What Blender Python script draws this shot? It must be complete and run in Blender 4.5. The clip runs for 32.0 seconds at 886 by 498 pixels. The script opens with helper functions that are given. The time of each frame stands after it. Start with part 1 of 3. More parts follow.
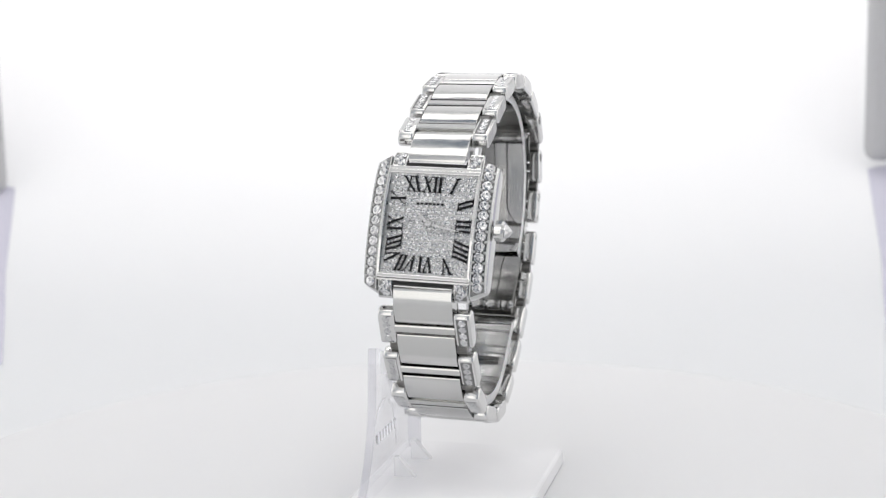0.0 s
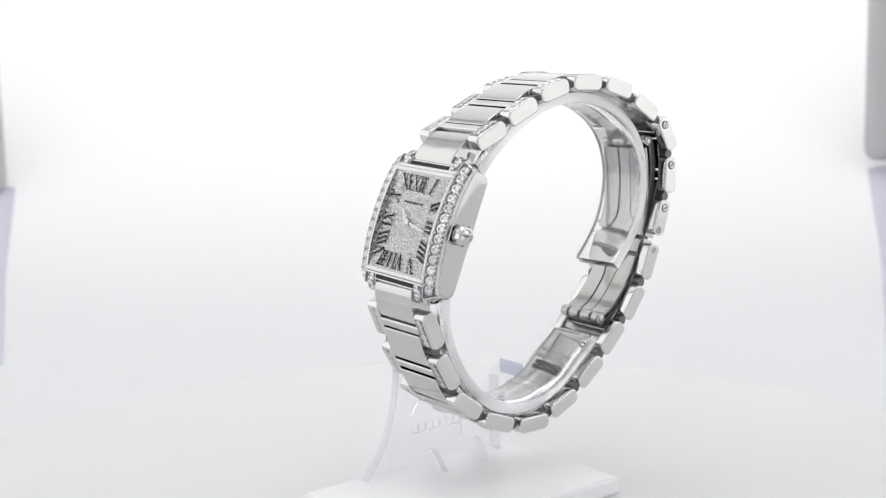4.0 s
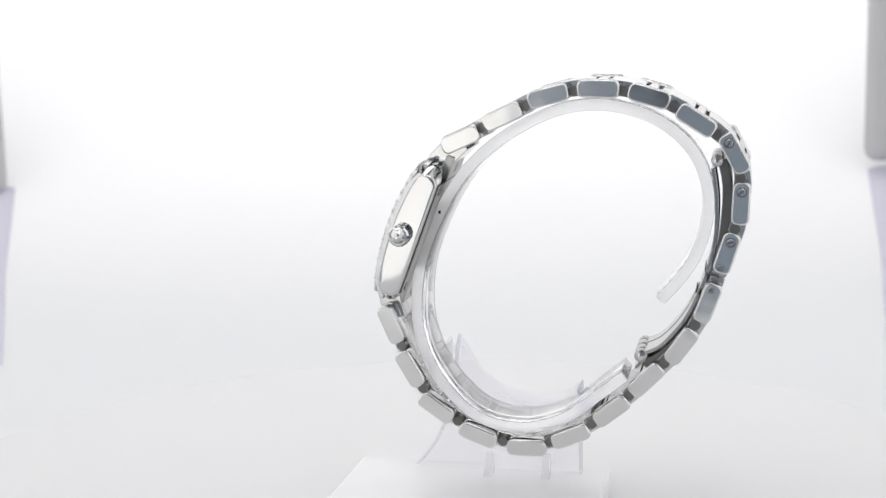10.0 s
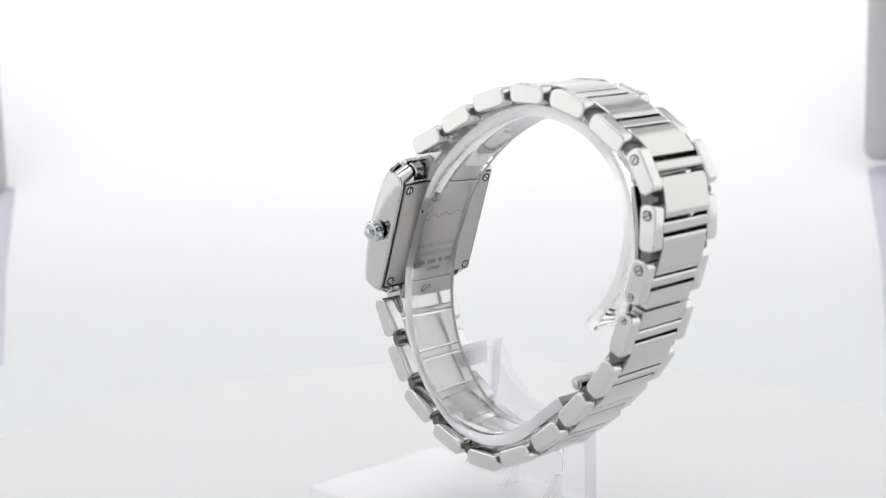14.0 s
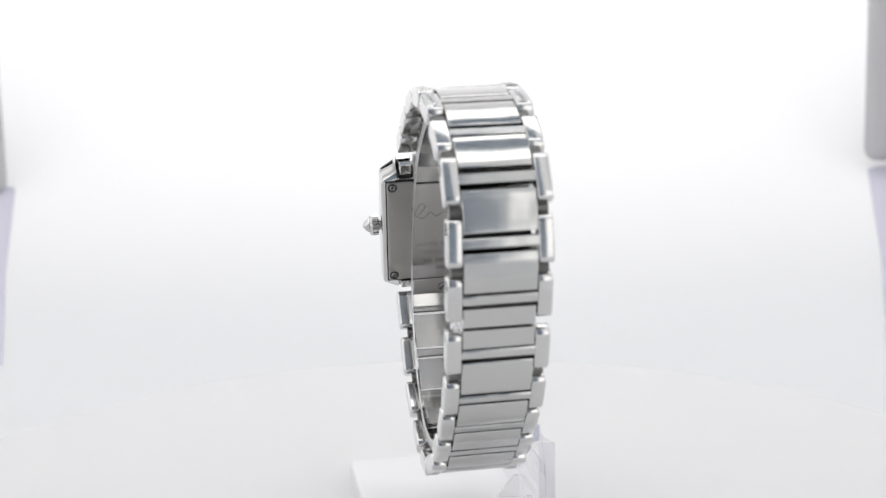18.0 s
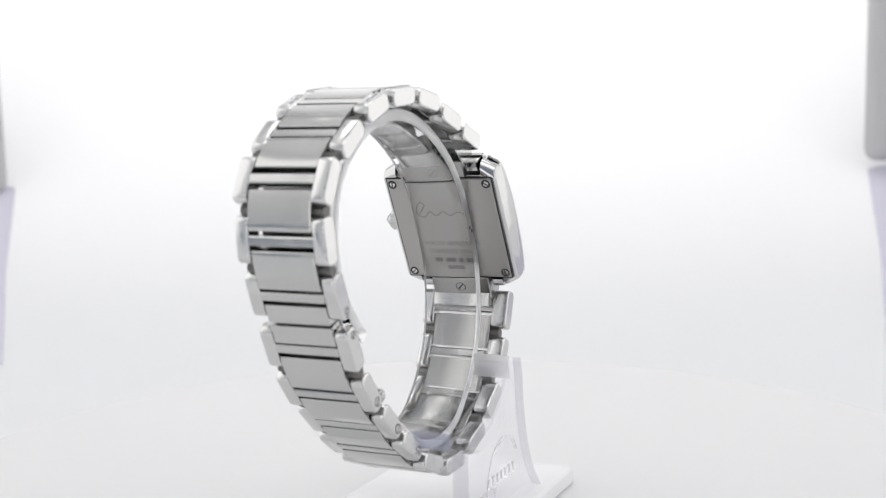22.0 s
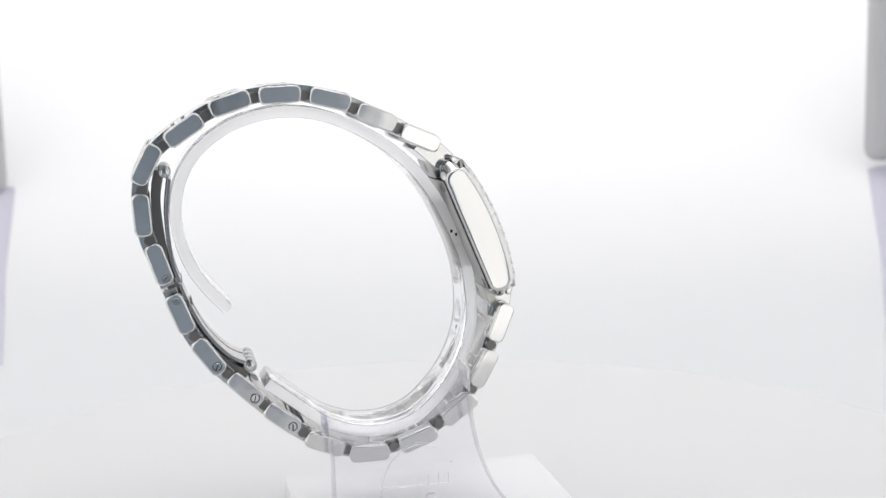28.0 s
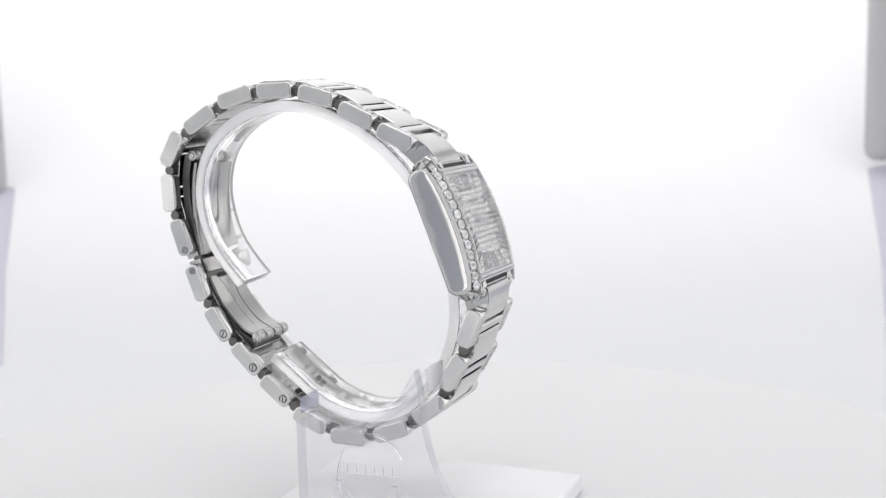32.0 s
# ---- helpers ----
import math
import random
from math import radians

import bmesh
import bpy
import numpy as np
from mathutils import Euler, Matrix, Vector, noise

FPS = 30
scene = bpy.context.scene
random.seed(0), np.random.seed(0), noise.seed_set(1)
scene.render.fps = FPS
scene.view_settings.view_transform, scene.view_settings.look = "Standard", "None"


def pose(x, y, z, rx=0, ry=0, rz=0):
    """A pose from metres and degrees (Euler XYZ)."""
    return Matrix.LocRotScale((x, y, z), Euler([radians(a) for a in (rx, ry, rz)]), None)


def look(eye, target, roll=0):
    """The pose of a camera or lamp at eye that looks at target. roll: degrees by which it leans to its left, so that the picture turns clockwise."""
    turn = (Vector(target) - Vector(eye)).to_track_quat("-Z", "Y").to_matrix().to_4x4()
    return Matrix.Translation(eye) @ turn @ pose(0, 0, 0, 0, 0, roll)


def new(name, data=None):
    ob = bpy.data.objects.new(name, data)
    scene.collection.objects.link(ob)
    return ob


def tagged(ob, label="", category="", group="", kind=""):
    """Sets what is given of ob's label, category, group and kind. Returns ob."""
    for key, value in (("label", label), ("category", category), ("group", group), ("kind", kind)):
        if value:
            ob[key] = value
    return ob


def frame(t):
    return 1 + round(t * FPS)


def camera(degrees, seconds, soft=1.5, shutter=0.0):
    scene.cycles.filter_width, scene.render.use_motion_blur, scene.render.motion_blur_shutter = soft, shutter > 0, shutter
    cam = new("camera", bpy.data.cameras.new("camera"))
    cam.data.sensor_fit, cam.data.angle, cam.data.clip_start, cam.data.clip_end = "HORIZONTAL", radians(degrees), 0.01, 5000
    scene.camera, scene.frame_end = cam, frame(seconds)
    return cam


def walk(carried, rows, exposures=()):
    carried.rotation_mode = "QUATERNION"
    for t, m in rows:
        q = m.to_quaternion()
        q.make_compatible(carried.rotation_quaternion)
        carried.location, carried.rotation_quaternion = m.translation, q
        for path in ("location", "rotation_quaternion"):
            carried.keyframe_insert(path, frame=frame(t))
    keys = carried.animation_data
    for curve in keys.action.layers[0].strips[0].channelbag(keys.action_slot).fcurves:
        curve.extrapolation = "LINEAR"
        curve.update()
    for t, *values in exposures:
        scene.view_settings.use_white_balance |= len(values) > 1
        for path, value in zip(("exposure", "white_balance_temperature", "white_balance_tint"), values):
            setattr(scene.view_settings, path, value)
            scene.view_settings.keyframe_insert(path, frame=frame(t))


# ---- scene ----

# All plans are in millimetres on the turntable: w across the watch (crown side +), d from dial to clasp, z up from the table.
SECONDS = 32.0
FLOOR_DROP = 83.2

# ---- camera ----
cam = camera(36.74, SECONDS, soft=1.28)
cam.data.dof.use_dof, cam.data.dof.focus_distance, cam.data.dof.aperture_fstop = True, 0.232, 30.0
EYE = (0.0, -0.225, 0.0832)
PITCH = radians(9.358)
AIM = (0.0, EYE[1] + math.cos(PITCH), EYE[2] - math.sin(PITCH))
walk(cam, [(0.0, look(EYE, AIM, -1.286)), (SECONDS, look(EYE, AIM, -1.286))])

# ---- light ----
world = bpy.data.worlds.new("room_outside")
scene.world = world
world.use_nodes = True
world.node_tree.nodes["Background"].inputs[0].default_value = (0.27, 0.315, 0.375, 1)
world.node_tree.nodes["Background"].inputs[1].default_value = 1.0
scene.view_settings.exposure = 0.0


def area_light(name, x, y, z, sx, sy, watts, rx=0, ry=0, color=(1, 1, 1)):
    lamp = bpy.data.lights.new(name, "AREA")
    lamp.shape, lamp.size, lamp.size_y, lamp.energy, lamp.color = "RECTANGLE", sx, sy, watts, color
    ob = new(name, lamp)
    ob.matrix_world = pose(x, y, z, rx, ry, 0)
    return ob


for y in (-0.11, 0.21):
    area_light("ceiling_led_panel", 0.0, y, 0.535, 0.40, 0.15, 0.36, color=(1.0, 0.985, 0.965))
for side in (-1, 1):
    area_light("front_led_panel", -0.133 if side < 0 else 0.125, -0.236, 0.06, 0.096, 0.24, 0.064, rx=90, color=(1.0, 0.965, 0.91))
# unseen lamps added along the side walls, in place of lit tent fabric
for side in (-1, 1):
    area_light("side_wall_glow", side * 0.318, 0.07, 0.25, 0.50, 0.46, 0.41, ry=side * 90, color=(1.0, 0.98, 0.95))
# unseen fill lamp added behind the translucent back wall to brighten it
area_light("rear_fill_lamp", 0.0, 0.62, 0.06, 0.48, 0.58, 3.75, rx=-90, color=(1.0, 0.955, 0.945))


# ---- materials ----
def material(name, color, rough=0.5, metal=0.0, trans=0.0, ior=1.45, grain=0.0, grain_size=400.0, stretch=(1, 1, 1), bump=0.0, tone=0.0, tone_size=30.0, random_tone=0.0, spec=0.5, coat=0.0, wave=0.0, wave_size=190.0):
    """Principled surface with fine grain in the roughness and bump, and broad stains in the tone."""
    m = bpy.data.materials.new(name)
    m.use_nodes = True
    nt = m.node_tree
    b = nt.nodes["Principled BSDF"]
    for key, value in (("Base Color", (*color, 1)), ("Roughness", rough), ("Metallic", metal), ("Transmission Weight", trans), ("IOR", ior), ("Specular IOR Level", spec), ("Coat Weight", coat)):
        b.inputs[key].default_value = value
    co = nt.nodes.new("ShaderNodeTexCoord")
    if wave:
        # slight unevenness of polished metal, different on every piece
        n3, k3, i3 = nt.nodes.new("ShaderNodeTexNoise"), nt.nodes.new("ShaderNodeBump"), nt.nodes.new("ShaderNodeObjectInfo")
        n3.noise_dimensions = "4D"
        n3.inputs["Scale"].default_value, n3.inputs["Detail"].default_value = wave_size, 1
        w3 = nt.nodes.new("ShaderNodeMath")
        w3.operation = "MULTIPLY"
        w3.inputs[1].default_value = 40.0
        nt.links.new(i3.outputs["Random"], w3.inputs[0])
        nt.links.new(w3.outputs[0], n3.inputs["W"])
        nt.links.new(co.outputs["Object"], n3.inputs["Vector"])
        k3.inputs["Strength"].default_value, k3.inputs["Distance"].default_value = 1.0, wave
        nt.links.new(n3.outputs[0], k3.inputs["Height"])
        nt.links.new(k3.outputs[0], b.inputs["Normal"])
    if grain or bump:
        mp = nt.nodes.new("ShaderNodeMapping")
        mp.inputs["Scale"].default_value = stretch
        nt.links.new(co.outputs["Object"], mp.inputs[0])
        n = nt.nodes.new("ShaderNodeTexNoise")
        n.inputs["Scale"].default_value, n.inputs["Detail"].default_value = grain_size, 4
        nt.links.new(mp.outputs[0], n.inputs["Vector"])
        if grain:
            r = nt.nodes.new("ShaderNodeMapRange")
            r.inputs["To Min"].default_value, r.inputs["To Max"].default_value = max(0.0, rough - grain), rough + grain
            nt.links.new(n.outputs[0], r.inputs[0])
            nt.links.new(r.outputs[0], b.inputs["Roughness"])
        if bump:
            k = nt.nodes.new("ShaderNodeBump")
            k.inputs["Strength"].default_value, k.inputs["Distance"].default_value = bump, 0.00005
            nt.links.new(n.outputs[0], k.inputs["Height"])
            if wave:
                nt.links.new(k3.outputs[0], k.inputs["Normal"])
            nt.links.new(k.outputs[0], b.inputs["Normal"])
    if tone or random_tone:
        n2 = nt.nodes.new("ShaderNodeTexNoise")
        n2.inputs["Scale"].default_value, n2.inputs["Detail"].default_value = tone_size, 3
        nt.links.new(co.outputs["Object"], n2.inputs["Vector"])
        info = nt.nodes.new("ShaderNodeObjectInfo")
        a = nt.nodes.new("ShaderNodeMath")
        a.operation = "MULTIPLY_ADD"
        a.inputs[1].default_value, a.inputs[2].default_value = 2 * tone, 1 - tone
        nt.links.new(n2.outputs[0], a.inputs[0])
        c = nt.nodes.new("ShaderNodeMath")
        c.operation = "MULTIPLY_ADD"
        c.inputs[1].default_value = random_tone
        nt.links.new(info.outputs["Random"], c.inputs[0])
        nt.links.new(a.outputs[0], c.inputs[2])
        mix = nt.nodes.new("ShaderNodeVectorMath")
        mix.operation = "SCALE"
        mix.inputs[0].default_value = color
        nt.links.new(c.outputs[0], mix.inputs["Scale"])
        nt.links.new(mix.outputs[0], b.inputs["Base Color"])
    return m


POLISHED = material("polished_steel", (0.58, 0.58, 0.575), 0.08, 1.0, grain=0.03, grain_size=300, tone=0.03, random_tone=0.03, wave=0.00007)
SATIN = material("satin_steel", (0.57, 0.57, 0.56), 0.15, 1.0, grain=0.05, grain_size=2500, stretch=(0.06, 1, 1), bump=0.03, tone=0.05, random_tone=0.03, wave=0.00012)
SATIN_SIDE = material("satin_steel_sides", (0.65, 0.647, 0.64), 0.16, 1.0, grain=0.04, grain_size=2500, stretch=(1, 0.06, 1), bump=0.02, tone=0.04, random_tone=0.03, wave=0.00008)
# steel coloured dark to stand for shade between links and behind the clasp
SHADED = material("shaded_steel", (0.17, 0.166, 0.16), 0.36, 1.0, grain=0.1, grain_size=900, bump=0.1, tone=0.06)
INNER = material("darker_inner_steel", (0.42, 0.417, 0.41), 0.22, 1.0, grain=0.06, grain_size=900, stretch=(0.1, 1, 1), tone=0.06, tone_size=60)
BACK_STEEL = material("caseback_steel", (0.42, 0.41, 0.395), 0.30, 1.0, grain=0.05, grain_size=900, stretch=(0.1, 1, 1), bump=0.01, tone=0.05)
GEM = material("cut_stone", (0.51, 0.51, 0.515), 0.12, 0.9, ior=2.1, grain=0.05, grain_size=2500, tone=0.1, tone_size=700, random_tone=0.3)
DIAL_GEM = material("pave_stone", (0.56, 0.56, 0.563), 0.16, 0.9, ior=2.1, grain=0.08, grain_size=2500, tone=0.1, tone_size=700, random_tone=0.15)
RIM = material("grained_rim", (0.64, 0.64, 0.635), 0.3, 1.0, grain=0.1, grain_size=1500, bump=0.05, tone=0.08, tone_size=500)
# stone setting, its steel coloured dark for the shaded gaps between stones
SHADED_GEM_BED = material("gem_setting", (0.18, 0.18, 0.178), 0.22, 1.0, grain=0.1, grain_size=1500, bump=0.3)
DIAL_BED = material("dial_setting", (0.55, 0.55, 0.545), 0.35, 1.0, grain=0.1, grain_size=1500, bump=0.3)
ENAMEL = material("black_enamel", (0.012, 0.012, 0.014), 0.5, grain=0.05, tone=0.1, spec=0.2)
ENGRAVED = material("engraving", (0.28, 0.27, 0.26), 0.5, 1.0, grain=0.1, tone=0.1)
# near black: painted shade for gaps, seams and slots; also the cuff's specks
DARK_GAP = material("gap_shade_and_speck", (0.03, 0.03, 0.03), 0.6, 0.3, grain=0.1)


def clear_sheet(name, tint, milk, milk_color, edge=0.55, power=4.0, least=0.04, face=0.5):
    """Thin clear plastic: light passes straight through, gloss by Fresnel, a trace of haze."""
    m = bpy.data.materials.new(name)
    m.use_nodes = True
    nt = m.node_tree
    nt.nodes.remove(nt.nodes["Principled BSDF"])
    tr, gl, df = nt.nodes.new("ShaderNodeBsdfTransparent"), nt.nodes.new("ShaderNodeBsdfGlossy"), nt.nodes.new("ShaderNodeBsdfTranslucent")
    dd = nt.nodes.new("ShaderNodeBsdfDiffuse")
    tr.inputs[0].default_value = (*tint, 1)
    gl.inputs["Roughness"].default_value = 0.03
    df.inputs[0].default_value = dd.inputs[0].default_value = (*milk_color, 1)
    lw = nt.nodes.new("ShaderNodeLayerWeight")
    lw.inputs["Blend"].default_value = 0.5
    pw = nt.nodes.new("ShaderNodeMath")
    pw.operation = "POWER"
    pw.inputs[1].default_value = power
    nt.links.new(lw.outputs["Facing"], pw.inputs[0])
    fr = nt.nodes.new("ShaderNodeMapRange")
    fr.inputs["To Min"].default_value, fr.inputs["To Max"].default_value = least, edge
    nt.links.new(pw.outputs[0], fr.inputs[0])
    n = nt.nodes.new("ShaderNodeTexNoise")
    n.inputs["Scale"].default_value = 25
    nt.links.new(nt.nodes.new("ShaderNodeTexCoord").outputs["Object"], n.inputs["Vector"])
    r = nt.nodes.new("ShaderNodeMapRange")
    r.inputs["To Min"].default_value, r.inputs["To Max"].default_value = milk * 0.7, milk * 1.3
    a, b, c = (nt.nodes.new("ShaderNodeMixShader") for _ in range(3))
    c.inputs[0].default_value = face
    nt.links.new(n.outputs[0], r.inputs[0])
    nt.links.new(df.outputs[0], c.inputs[1]), nt.links.new(dd.outputs[0], c.inputs[2])
    nt.links.new(r.outputs[0], a.inputs[0]), nt.links.new(tr.outputs[0], a.inputs[1]), nt.links.new(c.outputs[0], a.inputs[2])
    nt.links.new(fr.outputs[0], b.inputs[0]), nt.links.new(a.outputs[0], b.inputs[1]), nt.links.new(gl.outputs[0], b.inputs[2])
    nt.links.new(b.outputs[0], nt.nodes["Material Output"].inputs[0])
    return m


ACRYLIC = clear_sheet("clear_acrylic", (0.975, 0.975, 0.985), 0.01, (0.9, 0.9, 0.95), 0.5, 4.0, 0.015)
CRYSTAL = clear_sheet("sapphire_crystal", (0.99, 0.99, 0.99), 0.0, (1, 1, 1), 2.2, 5.0, 0.004)
ACRYLIC_EDGE = clear_sheet("acrylic_cut_edge", (0.945, 0.945, 0.96), 0.12, (0.9, 0.9, 0.92))
ACRYLIC_VIOLET = clear_sheet("acrylic_end_grain", (0.86, 0.87, 0.93), 0.25, (0.78, 0.80, 0.89))
ACRYLIC_FROST = clear_sheet("sawn_acrylic_edge", (0.97, 0.97, 0.975), 0.5, (0.99, 0.99, 0.995), 0.4)
ACRYLIC_SOLID = material("solid_clear_acrylic", (0.985, 0.985, 0.995), 0.02, trans=1.0, ior=1.2, grain=0.015, grain_size=300, bump=0.02)
CUFF_CLEAR = material("polished_clear_acrylic", (0.99, 0.99, 0.993), 0.02, trans=1.0, ior=1.45, grain=0.015, grain_size=300, bump=0.02)
CUFF_EDGE = material("satin_clear_acrylic", (0.99, 0.99, 0.993), 0.38, trans=0.8, ior=1.45, grain=0.05, grain_size=900, bump=0.05)
ACRYLIC_BASE = clear_sheet("frosted_acrylic", (0.985, 0.985, 0.99), 0.95, (0.95, 0.95, 0.965), 0.5, 3.0, 0.03, 0.92)


def translucent(m, share, color):
    """Lets part of the light through a thin sheet, diffusely."""
    nt = m.node_tree
    t, mix = nt.nodes.new("ShaderNodeBsdfTranslucent"), nt.nodes.new("ShaderNodeMixShader")
    t.inputs[0].default_value = (*color, 1)
    mix.inputs[0].default_value = share
    nt.links.new(nt.nodes["Principled BSDF"].outputs[0], mix.inputs[1])
    nt.links.new(t.outputs[0], mix.inputs[2])
    nt.links.new(mix.outputs[0], nt.nodes["Material Output"].inputs[0])


PAPER = material("white_sweep_paper", (0.93, 0.928, 0.93), 0.75, grain=0.08, grain_size=900, bump=0.05, tone=0.012, tone_size=6)
translucent(PAPER, 0.3, (0.85, 0.85, 0.85))

DISC_PAINT = material("white_turntable_paint", (0.735, 0.736, 0.745), 0.6, grain=0.06, grain_size=900, bump=0.03, tone=0.01, tone_size=8)
VIOLET_EDGE = material("violet_white_fabric", (0.60, 0.59, 0.68), 0.8, grain=0.08, grain_size=1400, bump=0.1, tone=0.02, tone_size=20)
GREY_REFLECTION = material("bluish_grey_reflection", (0.58, 0.60, 0.64), 0.8, grain=0.08, grain_size=1400, bump=0.1, tone=0.05, tone_size=12)
FABRIC = material("white_tent_fabric", (0.88, 0.88, 0.88), 0.8, grain=0.08, grain_size=1400, bump=0.1, tone=0.012, tone_size=6)
BLACK = material("black_plastic", (0.012, 0.012, 0.013), 0.5, grain=0.1, bump=0.1, tone=0.1)
GREY_EDGE = material("grey_tent_edging", (0.48, 0.48, 0.49), 0.7, grain=0.1, grain_size=900, bump=0.2, tone=0.05)


# ---- building helpers ----
def finish(bm, name, mat, smooth=None):
    bmesh.ops.recalc_face_normals(bm, faces=bm.faces)
    me = bpy.data.meshes.new(name)
    bm.to_mesh(me)
    bm.free()
    me.transform(Matrix.Scale(0.001, 4))
    me.materials.append(mat)
    if smooth is not None:
        for p in me.polygons:
            p.use_smooth = True
        me.set_sharp_from_angle(angle=radians(smooth))
    return me


def crisp_sides(me):
    """The large flat faces across x meet their rounded rims in a crisp line."""
    keys = {frozenset(e.vertices): e for e in me.edges}
    for p in me.polygons:
        if abs(p.normal.x) > 0.999 and len(p.vertices) > 6:
            for k in p.edge_keys:
                keys[frozenset(k)].use_edge_sharp = True
    return me


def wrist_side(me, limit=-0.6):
    """The face towards the wrist gets a darker, slightly rougher steel than the outside."""
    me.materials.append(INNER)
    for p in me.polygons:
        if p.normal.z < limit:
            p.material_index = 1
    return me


def mm(m):
    """A pose given in millimetres, in metres."""
    m = m.copy()
    m.translation = m.translation * 0.001
    return m


def part(name, bm, mat, parent, label="", at=None, smooth=15):
    me = bm if isinstance(bm, bpy.types.Mesh) else finish(bm, name, mat, smooth)
    ob = new(name, me)
    ob.parent = parent
    if at is not None:
        ob.matrix_basis = mm(at)
    return tagged(ob, label=label) if label else ob


def box(x0, x1, y0, y1, z0, z1, bevel=0.0, segments=2):
    bm = bmesh.new()
    bmesh.ops.create_cube(bm, size=1)
    bm.transform(Matrix.Translation(((x0 + x1) / 2, (y0 + y1) / 2, (z0 + z1) / 2)) @ Matrix.Diagonal((x1 - x0, y1 - y0, z1 - z0, 1)))
    if bevel:
        bmesh.ops.bevel(bm, geom=bm.edges[:], offset=bevel, segments=segments, affect="EDGES", profile=0.5)
    return bm


def prism(points, x0, x1, bevel=0.0, segments=2):
    """A polygon in the (y, z) plane, extruded along x."""
    bm = bmesh.new()
    a = [bm.verts.new((x0, *p)) for p in points]
    b = [bm.verts.new((x1, *p)) for p in points]
    bm.faces.new(a), bm.faces.new(b[::-1])
    n = len(a)
    for i in range(n):
        bm.faces.new((a[i], b[i], b[(i + 1) % n], a[(i + 1) % n]))
    bmesh.ops.recalc_face_normals(bm, faces=bm.faces)
    if bevel:
        rim = [e for e in bm.edges if abs(e.verts[0].co.x - e.verts[1].co.x) < 1e-6]
        bmesh.ops.bevel(bm, geom=rim, offset=bevel, segments=segments, affect="EDGES", profile=0.5)
    return bm


def slab(outline, z0, z1, bevel=0.0, segments=2):
    """An outline in the (x, y) plane with thickness in z."""
    bm = bmesh.new()
    a = [bm.verts.new((*p, z0)) for p in outline]
    b = [bm.verts.new((*p, z1)) for p in outline]
    bm.faces.new(a), bm.faces.new(b[::-1])
    n = len(a)
    for i in range(n):
        bm.faces.new((a[i], b[i], b[(i + 1) % n], a[(i + 1) % n]))
    bmesh.ops.recalc_face_normals(bm, faces=bm.faces)
    if bevel:
        rim = [e for e in bm.edges if abs(e.verts[0].co.z - e.verts[1].co.z) < 1e-6]
        bmesh.ops.bevel(bm, geom=rim, offset=bevel, segments=segments, affect="EDGES", profile=0.5)
    return bm


def pillow(points, x0, x1, rise, rim=0.4):
    """A polygon in the (y, z) plane, extruded from x0 to x1; the face at x1 has a rounded rim and swells gently by rise."""
    out = math.copysign(1.0, x1 - x0)
    n = len(points)
    mid = sum(p[1] for p in points) / n
    reach = max(abs(p[0]) for p in points)
    span = max(p[1] for p in points) - min(p[1] for p in points)
    edge = 2.2 * rim / span
    stages = [(0.0, x1 - out * rim)]
    stages += [(edge * (1 - math.cos(radians(a))), x1 - out * rim * (1 - math.sin(radians(a)))) for a in (25, 50, 75, 90)]
    stages += [(edge + (0.9 - edge) * q, x1 + out * rise * (1 - (1 - q) ** 2)) for q in (0.15, 0.3, 0.5, 0.7, 1.0)]
    bm = bmesh.new()
    rings = [[bm.verts.new((x0, *p)) for p in points]]
    for t, x in stages:
        rings.append([bm.verts.new((x, y * (1 - t * min(1.0, span * 0.42 / reach)), mid + (z - mid) * (1 - t))) for y, z in points])
    for a, b in zip(rings, rings[1:]):
        for i in range(n):
            j = (i + 1) % n
            bm.faces.new((a[i], a[j], b[j], b[i]))
    bm.faces.new(rings[0]), bm.faces.new(rings[-1][::-1])
    bmesh.ops.recalc_face_normals(bm, faces=bm.faces)
    return bm


def disc(radius, z0, z1, sides=24, bevel=0.0):
    return slab([(radius * math.cos(2 * math.pi * i / sides), radius * math.sin(2 * math.pi * i / sides)) for i in range(sides)], z0, z1, bevel, 1)


def merged(*bms):
    out = bmesh.new()
    for b in bms:
        me = bpy.data.meshes.new("tmp")
        b.to_mesh(me)
        b.free()
        out.from_mesh(me)
        bpy.data.meshes.remove(me)
    return out


def stone(radius, sides=8, height=0.45):
    """A round-cut stone: girdle, two tiers of crown facets, and the pavilion seen through the table as facets that fall to the middle."""
    bm = bmesh.new()
    rings = []
    for r, z, off in ((1.0, -0.3, 0.0), (1.0, 0.05, 0.0), (0.80, 0.75, 0.5), (0.56, 1.0, 0.0), (0.26, 0.45, 0.5)):
        rings.append([bm.verts.new((radius * r * math.cos(2 * math.pi * (i + off) / sides), radius * r * math.sin(2 * math.pi * (i + off) / sides), radius * height * z * 1.6)) for i in range(sides)])
    tip = bm.verts.new((radius * 0.05, 0, radius * height * 0.1))
    bm.faces.new(rings[0][::-1])
    for i in range(sides):
        bm.faces.new((rings[-1][i], rings[-1][(i + 1) % sides], tip))
    for k in range(4):
        lo, hi = rings[k], rings[k + 1]
        for i in range(sides):
            j = (i + 1) % sides
            if k == 0:
                bm.faces.new((lo[i], lo[j], hi[j], hi[i]))
            elif k % 2:
                bm.faces.new((lo[i], lo[j], hi[i])), bm.faces.new((lo[j], hi[j], hi[i]))
            else:
                bm.faces.new((lo[i], lo[j], hi[j])), bm.faces.new((lo[i], hi[j], hi[i]))
    return bm


